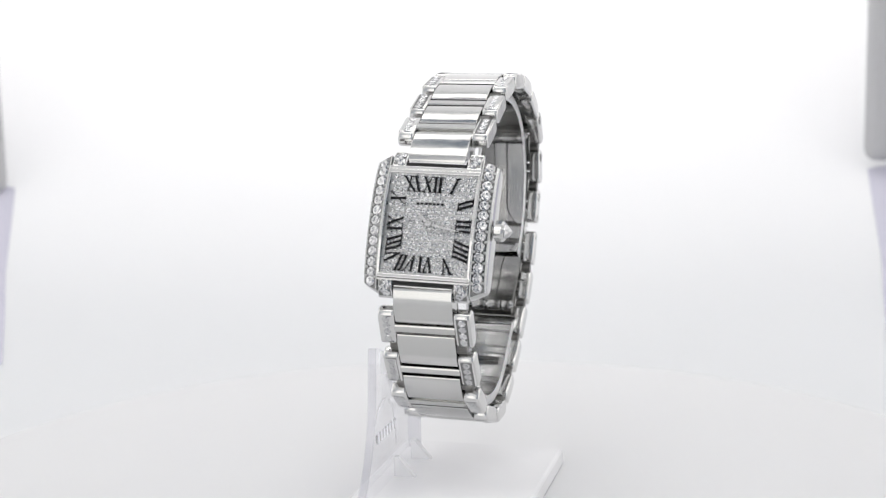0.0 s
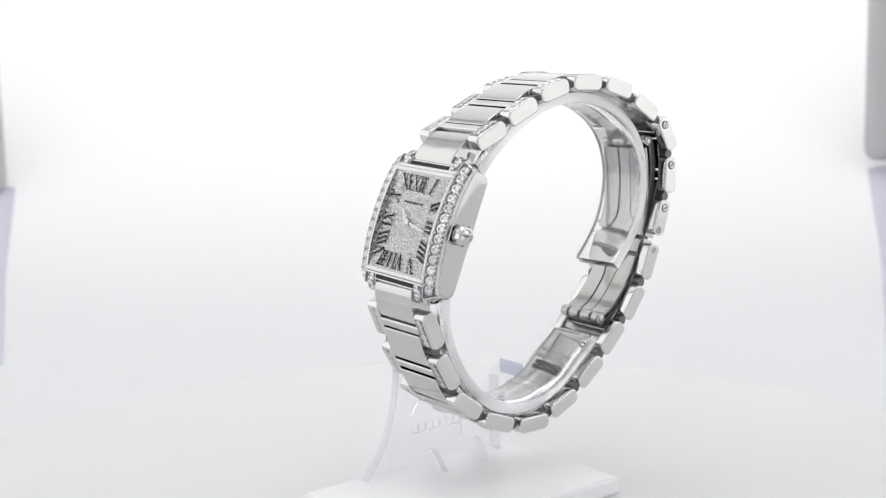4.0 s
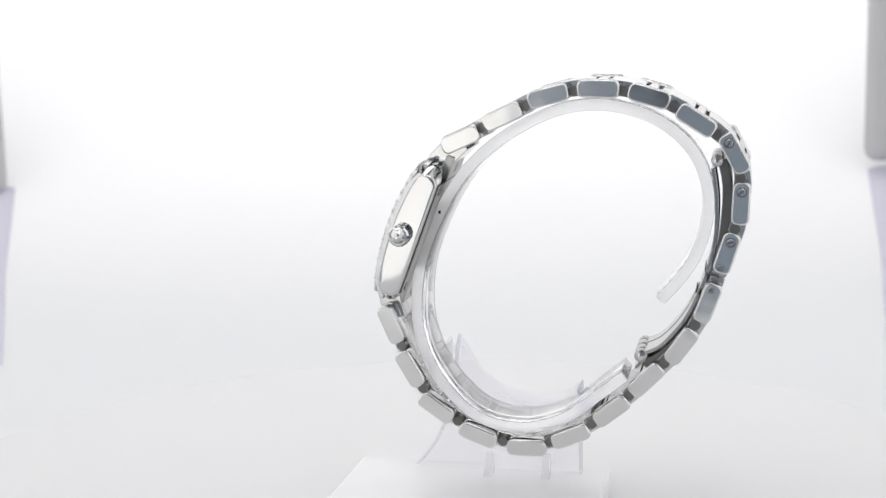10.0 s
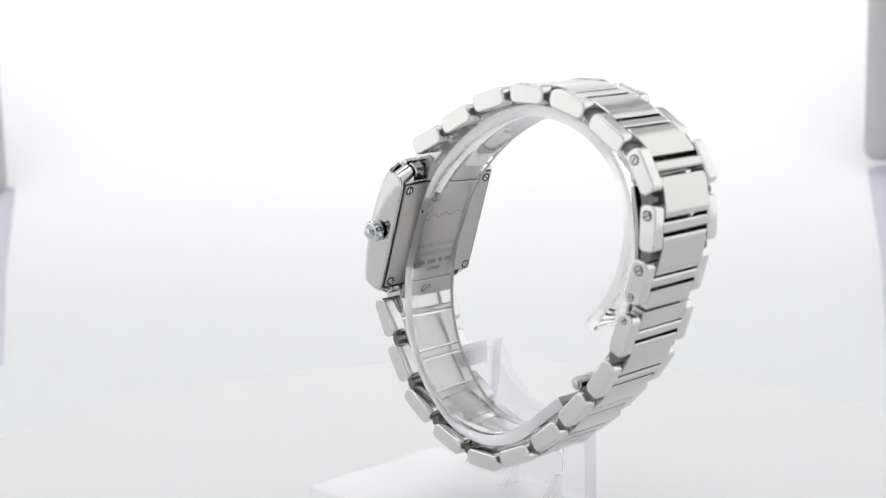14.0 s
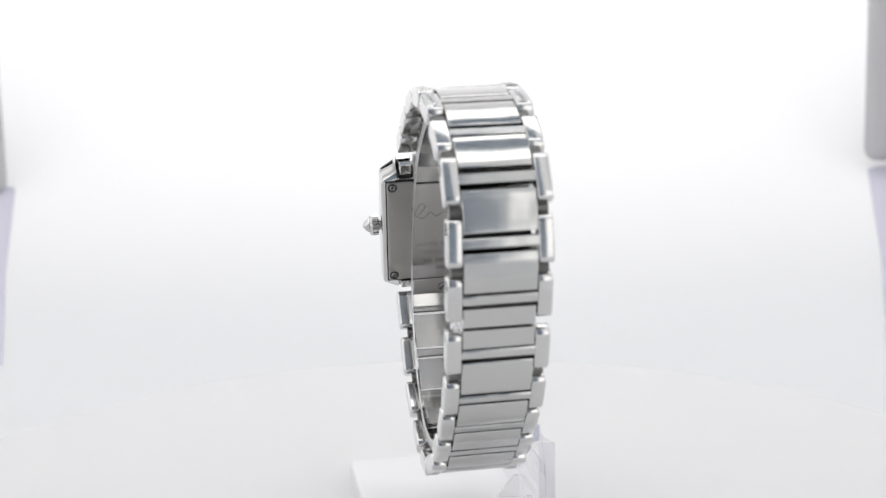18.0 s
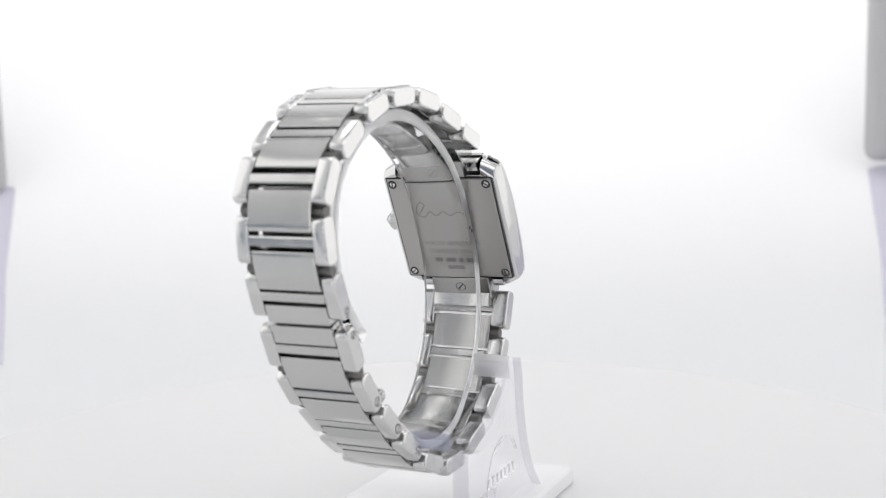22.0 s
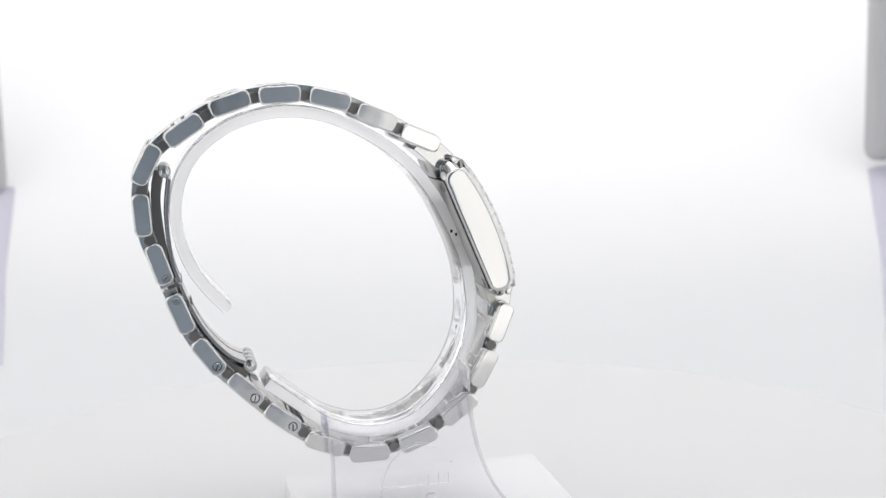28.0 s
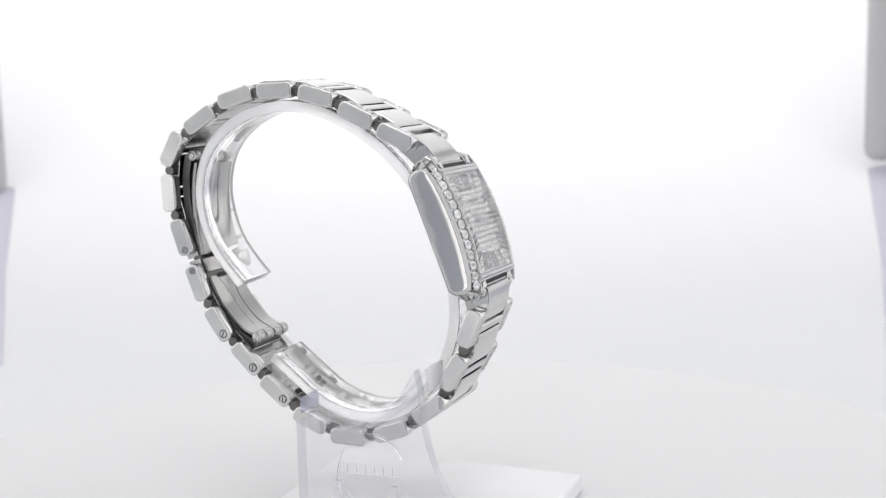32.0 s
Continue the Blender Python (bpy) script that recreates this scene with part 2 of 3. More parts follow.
# ---- the light tent ----
def tent():
    # floor and back wall in one sweep
    prof = [(-150, -2), (60, -2)] + [(180 + 170 * math.sin(a), 168 - 170 * math.cos(a)) for a in [radians(6 * i) for i in range(16)]] + [(350, 540)]
    bm = bmesh.new()
    rows = [[bm.verts.new((x, y, z)) for y, z in prof] for x in (-420, 420)]
    for i in range(len(prof) - 1):
        bm.faces.new((rows[0][i], rows[1][i], rows[1][i + 1], rows[0][i + 1]))
    ob = new("backdrop", finish(bm, "backdrop", PAPER, 40))
    tagged(ob, "white paper sweep curving from floor to back wall", "backdrop", kind="structure")
    for name, bm, mat, label in (
            ("wall_left", box(-332, -326, -246, 348, -1.5, 540), FABRIC, "white translucent side wall of the light tent"),
            ("wall_right", box(326, 332, -246, 348, -1.5, 540), FABRIC, "white translucent side wall of the light tent"),
            ("ceiling", merged(box(-332, 332, -246, -30, 541, 547), box(-332, 332, 130, 348, 541, 547), box(-332, -130, -30, 130, 541, 547), box(130, 332, -30, 130, 541, 547)), FABRIC, "white fabric roof of the light tent with a top opening")):
        tagged(new(name, finish(bm, name, mat)), label, name.split("_")[0], kind="structure")
    bm = merged(box(-192, -84, -246, -240, -120, 540), box(76, 186, -246, -240, -120, 540), box(-332, -268, -246, -240, -120, 540), box(262, 332, -246, -240, -120, 540), box(-84, 76, -246, -240, 430, 540))
    tagged(new("wall_front", finish(bm, "wall_front", FABRIC)), "white front flaps of the light tent with openings between them", "wall", kind="structure")
    # added grey flaps, out of view, that set the grey mirrored by the flanks
    for x0, x1 in ((-268, -192.5), (186.5, 262)):
        tagged(new("wall_flap", finish(box(x0, x1, -245, -241, -120, 540), "wall_flap", GREY_REFLECTION)), "unseen bluish grey flap added to tone the reflections in the steel", "wall", kind="structure")
    for x0, x1, z0 in ((-200, -163.0, 26), (158.5, 200, 31)):
        tagged(new("trim", finish(box(x0, x1, 268, 278, z0, 538, 4.5, 3), "trim", GREY_EDGE)), "grey vertical edging strip of the light tent", "trim", kind="structure")
    # violet-white cloth that shows past the narrowing edge of the sweep
    def sweep_height(y):
        return -2 if y <= 180 else 168 - math.sqrt(170 ** 2 - (y - 180) ** 2)

    for sx in (-1, 1):
        bm = bmesh.new()
        rows = []
        for k in range(16):
            y = 118 + 10.5 * k
            inner = 117 + (y - 118) * 0.31 - max(0.0, y - 215) ** 1.5 * 0.011
            rows.append([bm.verts.new((sx * x, y, sweep_height(y) + h)) for x, h in ((inner, 0.3), (inner + 4, 1.2), (250, 1.2))])
        for p, q in zip(rows, rows[1:]):
            for k in range(2):
                bm.faces.new((p[k], p[k + 1], q[k + 1], q[k]))
        tagged(new("trim", finish(bm, "trim", VIOLET_EDGE, 40)), "violet-white cloth edge beside the paper sweep", "trim", kind="structure")
    # black camera body behind the lens, seen only as a mirror image in the steel
    bm = merged(box(-44, 44, -330, -262, 62, 138, 8), box(-30, 32, -262, -248, 60, 120, 8))
    tagged(new("camera_body", finish(bm, "camera_body", BLACK)), "black camera body standing before the tent opening", "camera")


def turntable():
    root = new("turntable")
    tagged(root, "round white turntable plate lying on the paper sweep", "turntable")
    part("top_plate", disc(105.0, -1.97, 0.0, 160), DISC_PAINT, root, smooth=30)
    bm = bmesh.new()
    section = ((104.9, -1.97), (106.0, -1.97), (106.0, -0.5), (105.6, -0.1), (105.2, 0.0), (104.9, -0.02))
    rings = [[bm.verts.new((q * math.cos(math.pi * k / 80), q * math.sin(math.pi * k / 80), h)) for q, h in section] for k in range(160)]
    for k in range(160):
        p, q = rings[k], rings[(k + 1) % 160]
        for i in range(6):
            bm.faces.new((p[i], p[(i + 1) % 6], q[(i + 1) % 6], q[i]))
    part("edge_ring", bm, DISC_PAINT, root, smooth=30)
    return root


# ---- the stand ----
BASE_TOP = FLOOR_DROP - 80.0


def zf(z):
    """Height over the table from height relative to the lens."""
    return z + FLOOR_DROP


def smooth_path(points, per=8):
    out = []
    n = len(points)
    for i in range(n - 1):
        p = [Vector(points[max(0, min(n - 1, i + k))]) for k in (-1, 0, 1, 2)]
        for j in range(per):
            t = j / per
            out.append(0.5 * (2 * p[1] + (p[2] - p[0]) * t + (2 * p[0] - 5 * p[1] + 4 * p[2] - p[3]) * t * t + (3 * p[1] - p[0] - 3 * p[2] + p[3]) * t ** 3))
    out.append(Vector(points[-1]))
    return out


def ribbon(path, thick, x0, x1, bevel=0.3):
    """A band of given thickness that follows a path in the (y, z) plane, from x0 to x1 (numbers or functions of the way along)."""
    n = len(path)
    bm = bmesh.new()
    rings = []
    for i, p in enumerate(path):
        t = (path[min(n - 1, i + 1)] - path[max(0, i - 1)]).normalized()
        nrm = Vector((-t.y, t.x)) * thick / 2
        s = i / (n - 1)
        a, b = (x0(s) if callable(x0) else x0), (x1(s) if callable(x1) else x1)
        rings.append([bm.verts.new((x, q.x, q.y)) for x, q in ((a, p + nrm), (b, p + nrm), (b, p - nrm), (a, p - nrm))])
    for r, q in zip(rings, rings[1:]):
        for k in range(4):
            bm.faces.new((r[k], r[(k + 1) % 4], q[(k + 1) % 4], q[k]))
    bm.faces.new(rings[0]), bm.faces.new(rings[-1][::-1])
    bmesh.ops.recalc_face_normals(bm, faces=bm.faces)
    if bevel:
        bmesh.ops.bevel(bm, geom=[e for e in bm.edges if e.calc_face_angle(0) > radians(60)], offset=bevel, segments=2, affect="EDGES", profile=0.5)
    return bm


CUFF = [(37.0, -44.2), (39.9, -40.9), (42.6, -36.8), (44.2, -31.8), (44.5, -26.8), (43.0, -21.5), (39.6, -17.2), (34.3, -14.0), (27.5, -12.5), (20.5, -13.3), (13.2, -16.6), (7.3, -21.0), (3.2, -25.8), (-0.2, -32.0), (-2.7, -38.5), (-3.6, -44.5), (-3.4, -50.0), (-1.5, -55.9), (2.3, -61.4), (7.4, -65.4), (14.4, -66.6), (21.4, -64.6), (27.3, -60.2), (31.3, -57.0)]


def stand():
    root = new("watch_stand")
    tagged(root, "clear acrylic watch stand with open cuff and flat base", "stand")
    # base plate with flared skirts
    w0, w1, d0, d1, f = -16.0, 15.4, -20.0, 27.0, 0.3
    bm = bmesh.new()
    top = [bm.verts.new((x, y, BASE_TOP)) for x, y in ((w0, d0), (w1, d0), (w1, d1), (w0, d1))]
    low = [bm.verts.new((x, y, 0.02)) for x, y in ((w0 - f, d0 - f), (w1 + f, d0 - f), (w1 + f, d1 + f), (w0 - f, d1 + f))]
    bm.faces.new(top), bm.faces.new(low[::-1])
    for i in range(4):
        bm.faces.new((top[i], low[i], low[(i + 1) % 4], top[(i + 1) % 4]))
    bmesh.ops.recalc_face_normals(bm, faces=bm.faces)
    bmesh.ops.bevel(bm, geom=bm.edges[:], offset=0.6, segments=2, affect="EDGES", profile=0.5)
    part("base", bm, ACRYLIC_BASE, root, "whitish frosted acrylic base plate")
    path = smooth_path([(d, zf(z)) for d, z in CUFF])
    cuff = finish(ribbon(path, 1.9, -4.9, 5.1, 0.22), "cuff", CUFF_CLEAR, 30)
    cuff.materials.append(CUFF_EDGE)
    for p in cuff.polygons:
        p.material_index = 1 if abs(p.normal.x) > 0.6 else 0
    cuff = part("cuff", cuff, None, root, "clear acrylic open cuff")
    for w, d, z in ((5.1, -1.5, -32.9), (5.1, 0.7, -30.0), (-4.9, -0.4, -33.3), (-4.9, -1.2, -33.9)):
        part("dark_speck", box(w - 0.05, w + 0.05, d - 0.2, d + 0.2, zf(z) - 0.25, zf(z) + 0.25, 0.03, 1), DARK_GAP, cuff)
    # shelf that joins the cuff to the upright plate
    shelf = smooth_path([(-0.6, zf(-56.4)), (2.8, zf(-60.9)), (7.7, zf(-64.4)), (14.4, zf(-65.9)), (19.6, zf(-65.2)), (22.3, zf(-63.5))])
    part("bracket", ribbon(shelf, 1.8, -11.4, -4.95, 0.0), ACRYLIC, root, smooth=30)
    part("bracket_end", box(-11.4, -4.95, -1.5, -1.1, zf(-59.2), zf(-55.2), 0.1, 1), ACRYLIC_FROST, root, "frosted end of the bracket")
    part("bracket_edge", box(-11.4, -4.95, 22.3, 22.65, zf(-64.9), zf(-62.2), 0.08, 1), ACRYLIC_VIOLET, root, "violet-tinted cut edge")
    # upright plate on the side away from the crown
    out = [(22.2, BASE_TOP - 0.3), (22.0, zf(-72)), (21.9, zf(-65.4)), (15, zf(-66.8)), (8, zf(-64.8)), (3.6, zf(-61)), (1.0, zf(-56.4)), (-0.2, zf(-55)), (-0.7, zf(-58.5)), (-1.2, zf(-64)), (-2.3, zf(-69)), (-4.0, zf(-73.6)), (-6.0, zf(-77)), (-8.6, BASE_TOP - 0.3)]
    plate = part("upright_plate", prism(out, -13.9, -11.45, 0.25), ACRYLIC, root, "clear acrylic upright plate with a curved edge")
    edge = smooth_path([(-0.1, zf(-55.1)), (-0.75, zf(-58.5)), (-1.25, zf(-64)), (-2.35, zf(-69)), (-4.05, zf(-73.6)), (-6.1, zf(-77)), (-8.6, BASE_TOP)])
    part("plate_edge", ribbon(edge, 0.5, -13.95, -12.6, 0), ACRYLIC_EDGE, plate, "bluish cut edge of the plate", smooth=30)
    part("plate_edge", box(-13.95, -11.4, 21.75, 22.15, BASE_TOP, zf(-65.6)), ACRYLIC_EDGE, plate)
    # outline of the pressed tongue in the plate
    tongue = smooth_path([(14.6, zf(-77)), (14.3, zf(-73)), (12.6, zf(-69.0)), (9.5, zf(-66.9)), (7.0, zf(-66.7)), (4.2, zf(-67.9)), (2.6, zf(-70.2))])
    part("tongue_edge", ribbon(tongue, 0.35, -14.15, -13.88, 0), ACRYLIC_SOLID, plate, smooth=30)
    for d in (5.5, 16.0):
        tri = [(-11.5, BASE_TOP - 0.2), (-7.4, BASE_TOP - 0.2), (-10.6, BASE_TOP + 3.6), (-11.5, BASE_TOP + 3.6)]
        bm = slab(tri, -0.7, 0.7, 0.15)
        bm.transform(Matrix(((1, 0, 0, 0), (0, 0, 1, d), (0, 1, 0, 0), (0, 0, 0, 1))))
        part("gusset", bm, ACRYLIC_FROST, root)
    # raised maker's word on the plate, as plain bars
    for i in range(7):
        bm = box(-14.25, -13.85, 3.1 + 1.66 * i, 4.35 + 1.66 * i, zf(-73.7), zf(-71.9), 0.1)
        part("raised_mark", bm, ACRYLIC_SOLID, plate)
    for o in root.children_recursive:
        o.visible_shadow = o.name.startswith(("base", "gusset"))
    return root


# ---- the watch ----
RING = Vector((0.2, 20.0, zf(-39.0)))
LEAN = Matrix.Translation(RING) @ Matrix.Rotation(radians(1.2), 4, "Y") @ Matrix.Translation(-RING) @ Matrix.Translation((-0.7, -4.0, 0)) @ Matrix.Rotation(radians(-0.5), 4, "Z") @ Matrix.Translation((0, 4.0, 0))
# middle of each link (d, z) and the slope of its run, from the top of the case round to its foot
LINKS = [(5.0, -17.6, 24), (12.0, -14.0, 24), (19.4, -10.8, 14), (27.4, -9.75, -2), (35.3, -11.05, -17), (42.6, -14.85, -33), (48.6, -20.05, -62), (49.65, -28.0, -93), (47.55, -35.9, -108), (44.6, -44.0, -111), (40.5, -51.3, -126), (34.95, -57.2, -135), (29.2, -62.6, -142), (22.4, -67.3, -157), (15.05, -69.5, -180), (6.84, -67.7, -200), (-0.31, -63.2, -216), (-4.65, -56.55, -240), (-7.73, -48.9, -247)]
CASE_AT, CASE_TILT = (-3.8, -32.9), 21.6


def frame_at(d, z, slope, w=0.0):
    """Local axes: x across, y along the run, z outwards."""
    return LEAN @ Matrix.Translation((w, d, zf(z))) @ Matrix.Rotation(radians(slope), 4, "X")


def octagon(length, low, high, cut):
    a = length / 2
    return [(-a, low + cut), (-a + cut * 1.1, low), (a - cut * 1.1, low), (a, low + cut), (a, high - cut), (a - cut * 1.1, high), (-a + cut * 1.1, high), (-a, high - cut)]


def rounded(length, low, high, r, steps=4):
    """A rectangle in (y, z) with round corners."""
    a, out = length / 2, []
    for cy, cz, start in ((a - r, high - r, 0), (-a + r, high - r, 90), (-a + r, low + r, 180), (a - r, low + r, 270)):
        for k in range(steps + 1):
            t = radians(start + 90 * k / steps)
            out.append((cy + r * math.cos(t), cz + r * math.sin(t)))
    return out


def screw_mesh(radius):
    ring = disc(radius, -0.3, 0.10, 16, 0.05)
    return finish(ring, "screw", POLISHED, 40)


def watch():
    root = new("wristwatch")
    tagged(root, "polished steel ladies' wristwatch with stone-set rectangular case and link bracelet", "watch")
    side = crisp_sides(finish(prism(rounded(6.8, -1.42, 1.45, 1.05, 5), 0.0, 2.1, 0.28, 3), "side_bar", SATIN_SIDE, 35))
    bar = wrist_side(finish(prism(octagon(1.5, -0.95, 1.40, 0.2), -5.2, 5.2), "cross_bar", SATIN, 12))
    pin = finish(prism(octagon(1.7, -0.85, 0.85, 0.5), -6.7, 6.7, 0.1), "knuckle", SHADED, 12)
    gem = finish(stone(0.74, 6, 0.13), "gem", GEM)
    bed = finish(box(0.32, 1.78, -2.65, 2.65, 1.38, 1.455, 0.03, 1), "gem_bed", SHADED_GEM_BED)
    head = screw_mesh(0.62)
    slot = finish(box(-0.5, 0.5, -0.09, 0.09, 0.08, 0.13), "screw_slot", DARK_GAP)
    seat = finish(disc(0.78, -0.2, 0.04, 16), "screw_seat", DARK_GAP)
    n = len(LINKS)
    for i, (d, z, slope) in enumerate(LINKS):
        link = part("link", bar, None, root, at=frame_at(d, z, slope))
        for sx in (-1, 1):
            wide = 2.1 + 0.75 * max(0.0, min(1.0, (abs(i - 9) - 2) / 6))
            turn = (Matrix.Identity(4) if sx > 0 else Matrix.Rotation(math.pi, 4, "Z")) @ Matrix.Translation((5.15, 0, 0)) @ Matrix.Diagonal((wide / 2.1, 1, 1, 1))
            part("side_bar", side, None, link, at=turn @ Matrix.Rotation(random.gauss(0, 0.012), 4, "Z") @ Matrix.Rotation(random.gauss(0, 0.02), 4, "Y"))
            if i < 5 or i > 13:
                part("gem_bed", bed, None, link, at=turn)
                for k in (-1.92, -0.64, 0.64, 1.92):
                    part("gem", gem, None, link, at=Matrix.Translation((sx * (5.15 + wide / 2), k, 1.44)) @ Matrix.Rotation(k + i, 4, "Z"))
        marks = []
        if i in (6, 7, 8):
            marks.append((1, -1.9, 0.0, 1.0))
        if i in (10, 11, 12):
            marks.append((-1, 2.0, 0.0, 1.0))
        if i == 8:
            marks += [(1, 2.4, -0.2, 0.75), (-1, 2.4, -0.2, 0.75)]
        if i == 9:
            marks += [(1, -2.3, -0.2, 0.75), (-1, -2.3, -0.2, 0.75)]
        for sx, y, zz, size in marks:
            m = Matrix.Translation((sx * (5.15 + wide), y, zz)) @ Matrix.Rotation(sx * math.pi / 2, 4, "Y") @ Matrix.Scale(size, 4)
            part("screw_seat", seat, None, link, at=m)
            part("screw", head, None, link, "slotted screw head", at=m)
            part("screw_slot", slot, None, link, at=m @ Matrix.Rotation(0.6, 4, "Z"))
    # centre plates across the joints
    for i in range(n - 1):
        (d0, z0, s0), (d1, z1, s1) = LINKS[i], LINKS[i + 1]
        gap = math.hypot(d1 - d0, z1 - z0)
        s = math.degrees(math.atan2(z1 - z0, d1 - d0))
        bend = radians(((s0 - s1 + 180) % 360 - 180))
        lift = gap * math.tan(bend / 4) / 2 * 0.8
        length = gap - 2.3
        h = length / 2
        curve = [(-h, -1.0), (h, -1.0)] + [(h * math.cos(math.pi * k / 10), 1.18 + 0.42 * math.sin(math.pi * k / 10)) for k in range(11)]
        if i == 8:
            # the clasp opens at this joint: two half plates
            for a, b in ((-h, -0.25), (0.25, h)):
                part("centre_plate", prism([(a, -1.0), (b, -1.0), (b, 1.35), (a, 1.35)], -5.05, 5.05, 0.12), SATIN, root, at=frame_at((d0 + d1) / 2, (z0 + z1) / 2, s) @ Matrix.Translation((0, 0, lift)))
            continue
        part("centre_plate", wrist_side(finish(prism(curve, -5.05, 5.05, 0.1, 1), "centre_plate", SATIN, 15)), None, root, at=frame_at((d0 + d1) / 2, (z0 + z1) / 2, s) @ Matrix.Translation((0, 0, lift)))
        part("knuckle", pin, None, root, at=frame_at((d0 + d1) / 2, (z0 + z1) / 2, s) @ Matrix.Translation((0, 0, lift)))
    case(root)
    clasp(root)
    return root


def clasp(root):
    """Folding blades inside the bracelet."""
    outer = smooth_path([(46.2, zf(-21.5)), (47.0, zf(-26.4)), (46.3, zf(-34.7)), (44.7, zf(-41.2)), (41.4, zf(-48.2)), (37.4, zf(-52.8)), (34.0, zf(-54.8))], 7)
    middle_of_ring = Vector((RING.y, RING.z))
    seat = [p + (p - middle_of_ring).normalized() * 0.55 for p in outer]
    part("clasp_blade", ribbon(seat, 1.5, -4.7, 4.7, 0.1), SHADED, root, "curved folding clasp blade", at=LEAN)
    inner = smooth_path([(45.2, zf(-22.6)), (45.9, zf(-28.2)), (45.55, zf(-35.0)), (44.05, zf(-40.7)), (41.2, zf(-47.0)), (37.4, zf(-51.6)), (34.4, zf(-53.2))], 8)
    n = len(inner)

    def waist(s):
        """Half width of the tongue, flared towards its free end."""
        return 1.15 + 1.7 * max(0.0, (s - 0.72) / 0.28) ** 2

    for run in (inner[:int(n * 0.48)], inner[:int(n * 0.55):-1]):
        for sx in (-1, 1):
            inside, outside = (lambda s, q=sx: q * (waist(s) + 0.22)), sx * 4.9
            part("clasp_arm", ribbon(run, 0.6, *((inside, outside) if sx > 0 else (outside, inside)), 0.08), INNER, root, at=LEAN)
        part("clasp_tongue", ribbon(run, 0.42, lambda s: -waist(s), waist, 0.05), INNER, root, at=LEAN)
        # dark sheet behind the tongue as the shade in its groove
        part("clasp_recess_shade", ribbon([p + Vector((0.35, 0)) for p in run], 0.1, lambda s: -waist(s) - 0.4, lambda s: waist(s) + 0.4, 0), DARK_GAP, root, at=LEAN)
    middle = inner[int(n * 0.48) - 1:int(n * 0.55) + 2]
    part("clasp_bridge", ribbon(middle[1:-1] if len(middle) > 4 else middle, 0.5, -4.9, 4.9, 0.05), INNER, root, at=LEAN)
    for k, p in enumerate((middle[0], middle[-1])):
        part("clasp_slot", box(-2.9, 2.9, p.x - 0.5, p.x - 0.38, p.y - 0.4, p.y + 0.4), DARK_GAP, root, at=LEAN)
    for d, z, r in ((45.9, -21.4, 1.0), (33.9, -53.7, 1.1)):
        here = LEAN @ Matrix.Translation((0, d, zf(z)))
        tube = [(r * math.cos(k * math.pi / 8), r * math.sin(k * math.pi / 8)) for k in range(16)]
        for x0, x1 in ((-5.0, -3.1), (-2.8, -0.2), (0.2, 2.8), (3.1, 5.0)):
            part("hinge_knuckle", prism(tube, x0, x1, 0.3, 2), INNER, root, at=here, smooth=40)
        part("hinge_pin", prism([(p * 0.55, q * 0.55) for p, q in tube], -5.25, 5.25, 0.1), POLISHED, root, at=here, smooth=40)
    # slots across the wrist side of the link that takes the clasp's foot
    d, z, slope = LINKS[12]
    for y in (2.3, 3.5):
        part("clasp_slot", box(-3.9, 3.9, y - 0.42, y + 0.42, -1.14, -1.02), DARK_GAP, root, at=frame_at(d, z, slope))


# roman numerals as strokes: (x0, y0, x1, y1, thick)
def numeral_mesh(text, height):
    h = height
    bm = bmesh.new()

    def stroke(x0, x1, t):
        for a, b, z in ((x0, x1, 0.03),):
            vs = [bm.verts.new((p, q, zz)) for zz in (0, z) for p, q in ((a - t / 2, -h / 2), (a + t / 2, -h / 2), (b + t / 2, h / 2), (b - t / 2, h / 2))]
            for f in ((3, 2, 1, 0), (4, 5, 6, 7), (0, 1, 5, 4), (1, 2, 6, 5), (2, 3, 7, 6), (3, 0, 4, 7)):
                bm.faces.new([vs[k] for k in f])

    def serif(x, y, wd):
        s = bmesh.ops.create_cube(bm, size=1)["verts"]
        bmesh.ops.transform(bm, verts=s, matrix=Matrix.Translation((x, y, 0.016)) @ Matrix.Diagonal((wd, h * 0.05, 0.03, 1)))

    x = 0.0
    for ch in text:
        if ch == "I":
            stroke(x + 0.14 * h, x + 0.14 * h, 0.155 * h)
            for y in (-1, 1):
                serif(x + 0.14 * h, y * h * 0.475, 0.30 * h)
            x += 0.31 * h
        else:
            wd = 0.62 * h
            if ch == "V":
                stroke(x + wd * 0.52, x + 0.10 * h, 0.145 * h), stroke(x + wd * 0.52, x + wd - 0.06 * h, 0.07 * h)
            else:
                stroke(x + wd - 0.10 * h, x + 0.10 * h, 0.145 * h), stroke(x + 0.08 * h, x + wd - 0.08 * h, 0.07 * h)
                for q in (0.1 * h, wd - 0.1 * h):
                    serif(x + q, -h * 0.475, 0.24 * h)
            for q in (0.1 * h, wd - 0.08 * h):
                serif(x + q, h * 0.475, 0.24 * h)
            x += wd + 0.04 * h
    bm.transform(Matrix.Translation((-x / 2, 0, 0)))
    return bm


def lettering(text, size):
    """Raised lettering with the built-in font, centred, in millimetres."""
    curve = bpy.data.curves.new("lettering", "FONT")
    curve.body, curve.size, curve.align_x, curve.align_y, curve.extrude = text, size, "CENTER", "CENTER", 0.02
    curve.resolution_u = 2
    ob = bpy.data.objects.new("lettering", curve)
    me = ob.to_mesh()
    bm = bmesh.new()
    bm.from_mesh(me)
    ob.to_mesh_clear()
    bpy.data.objects.remove(ob)
    return bm


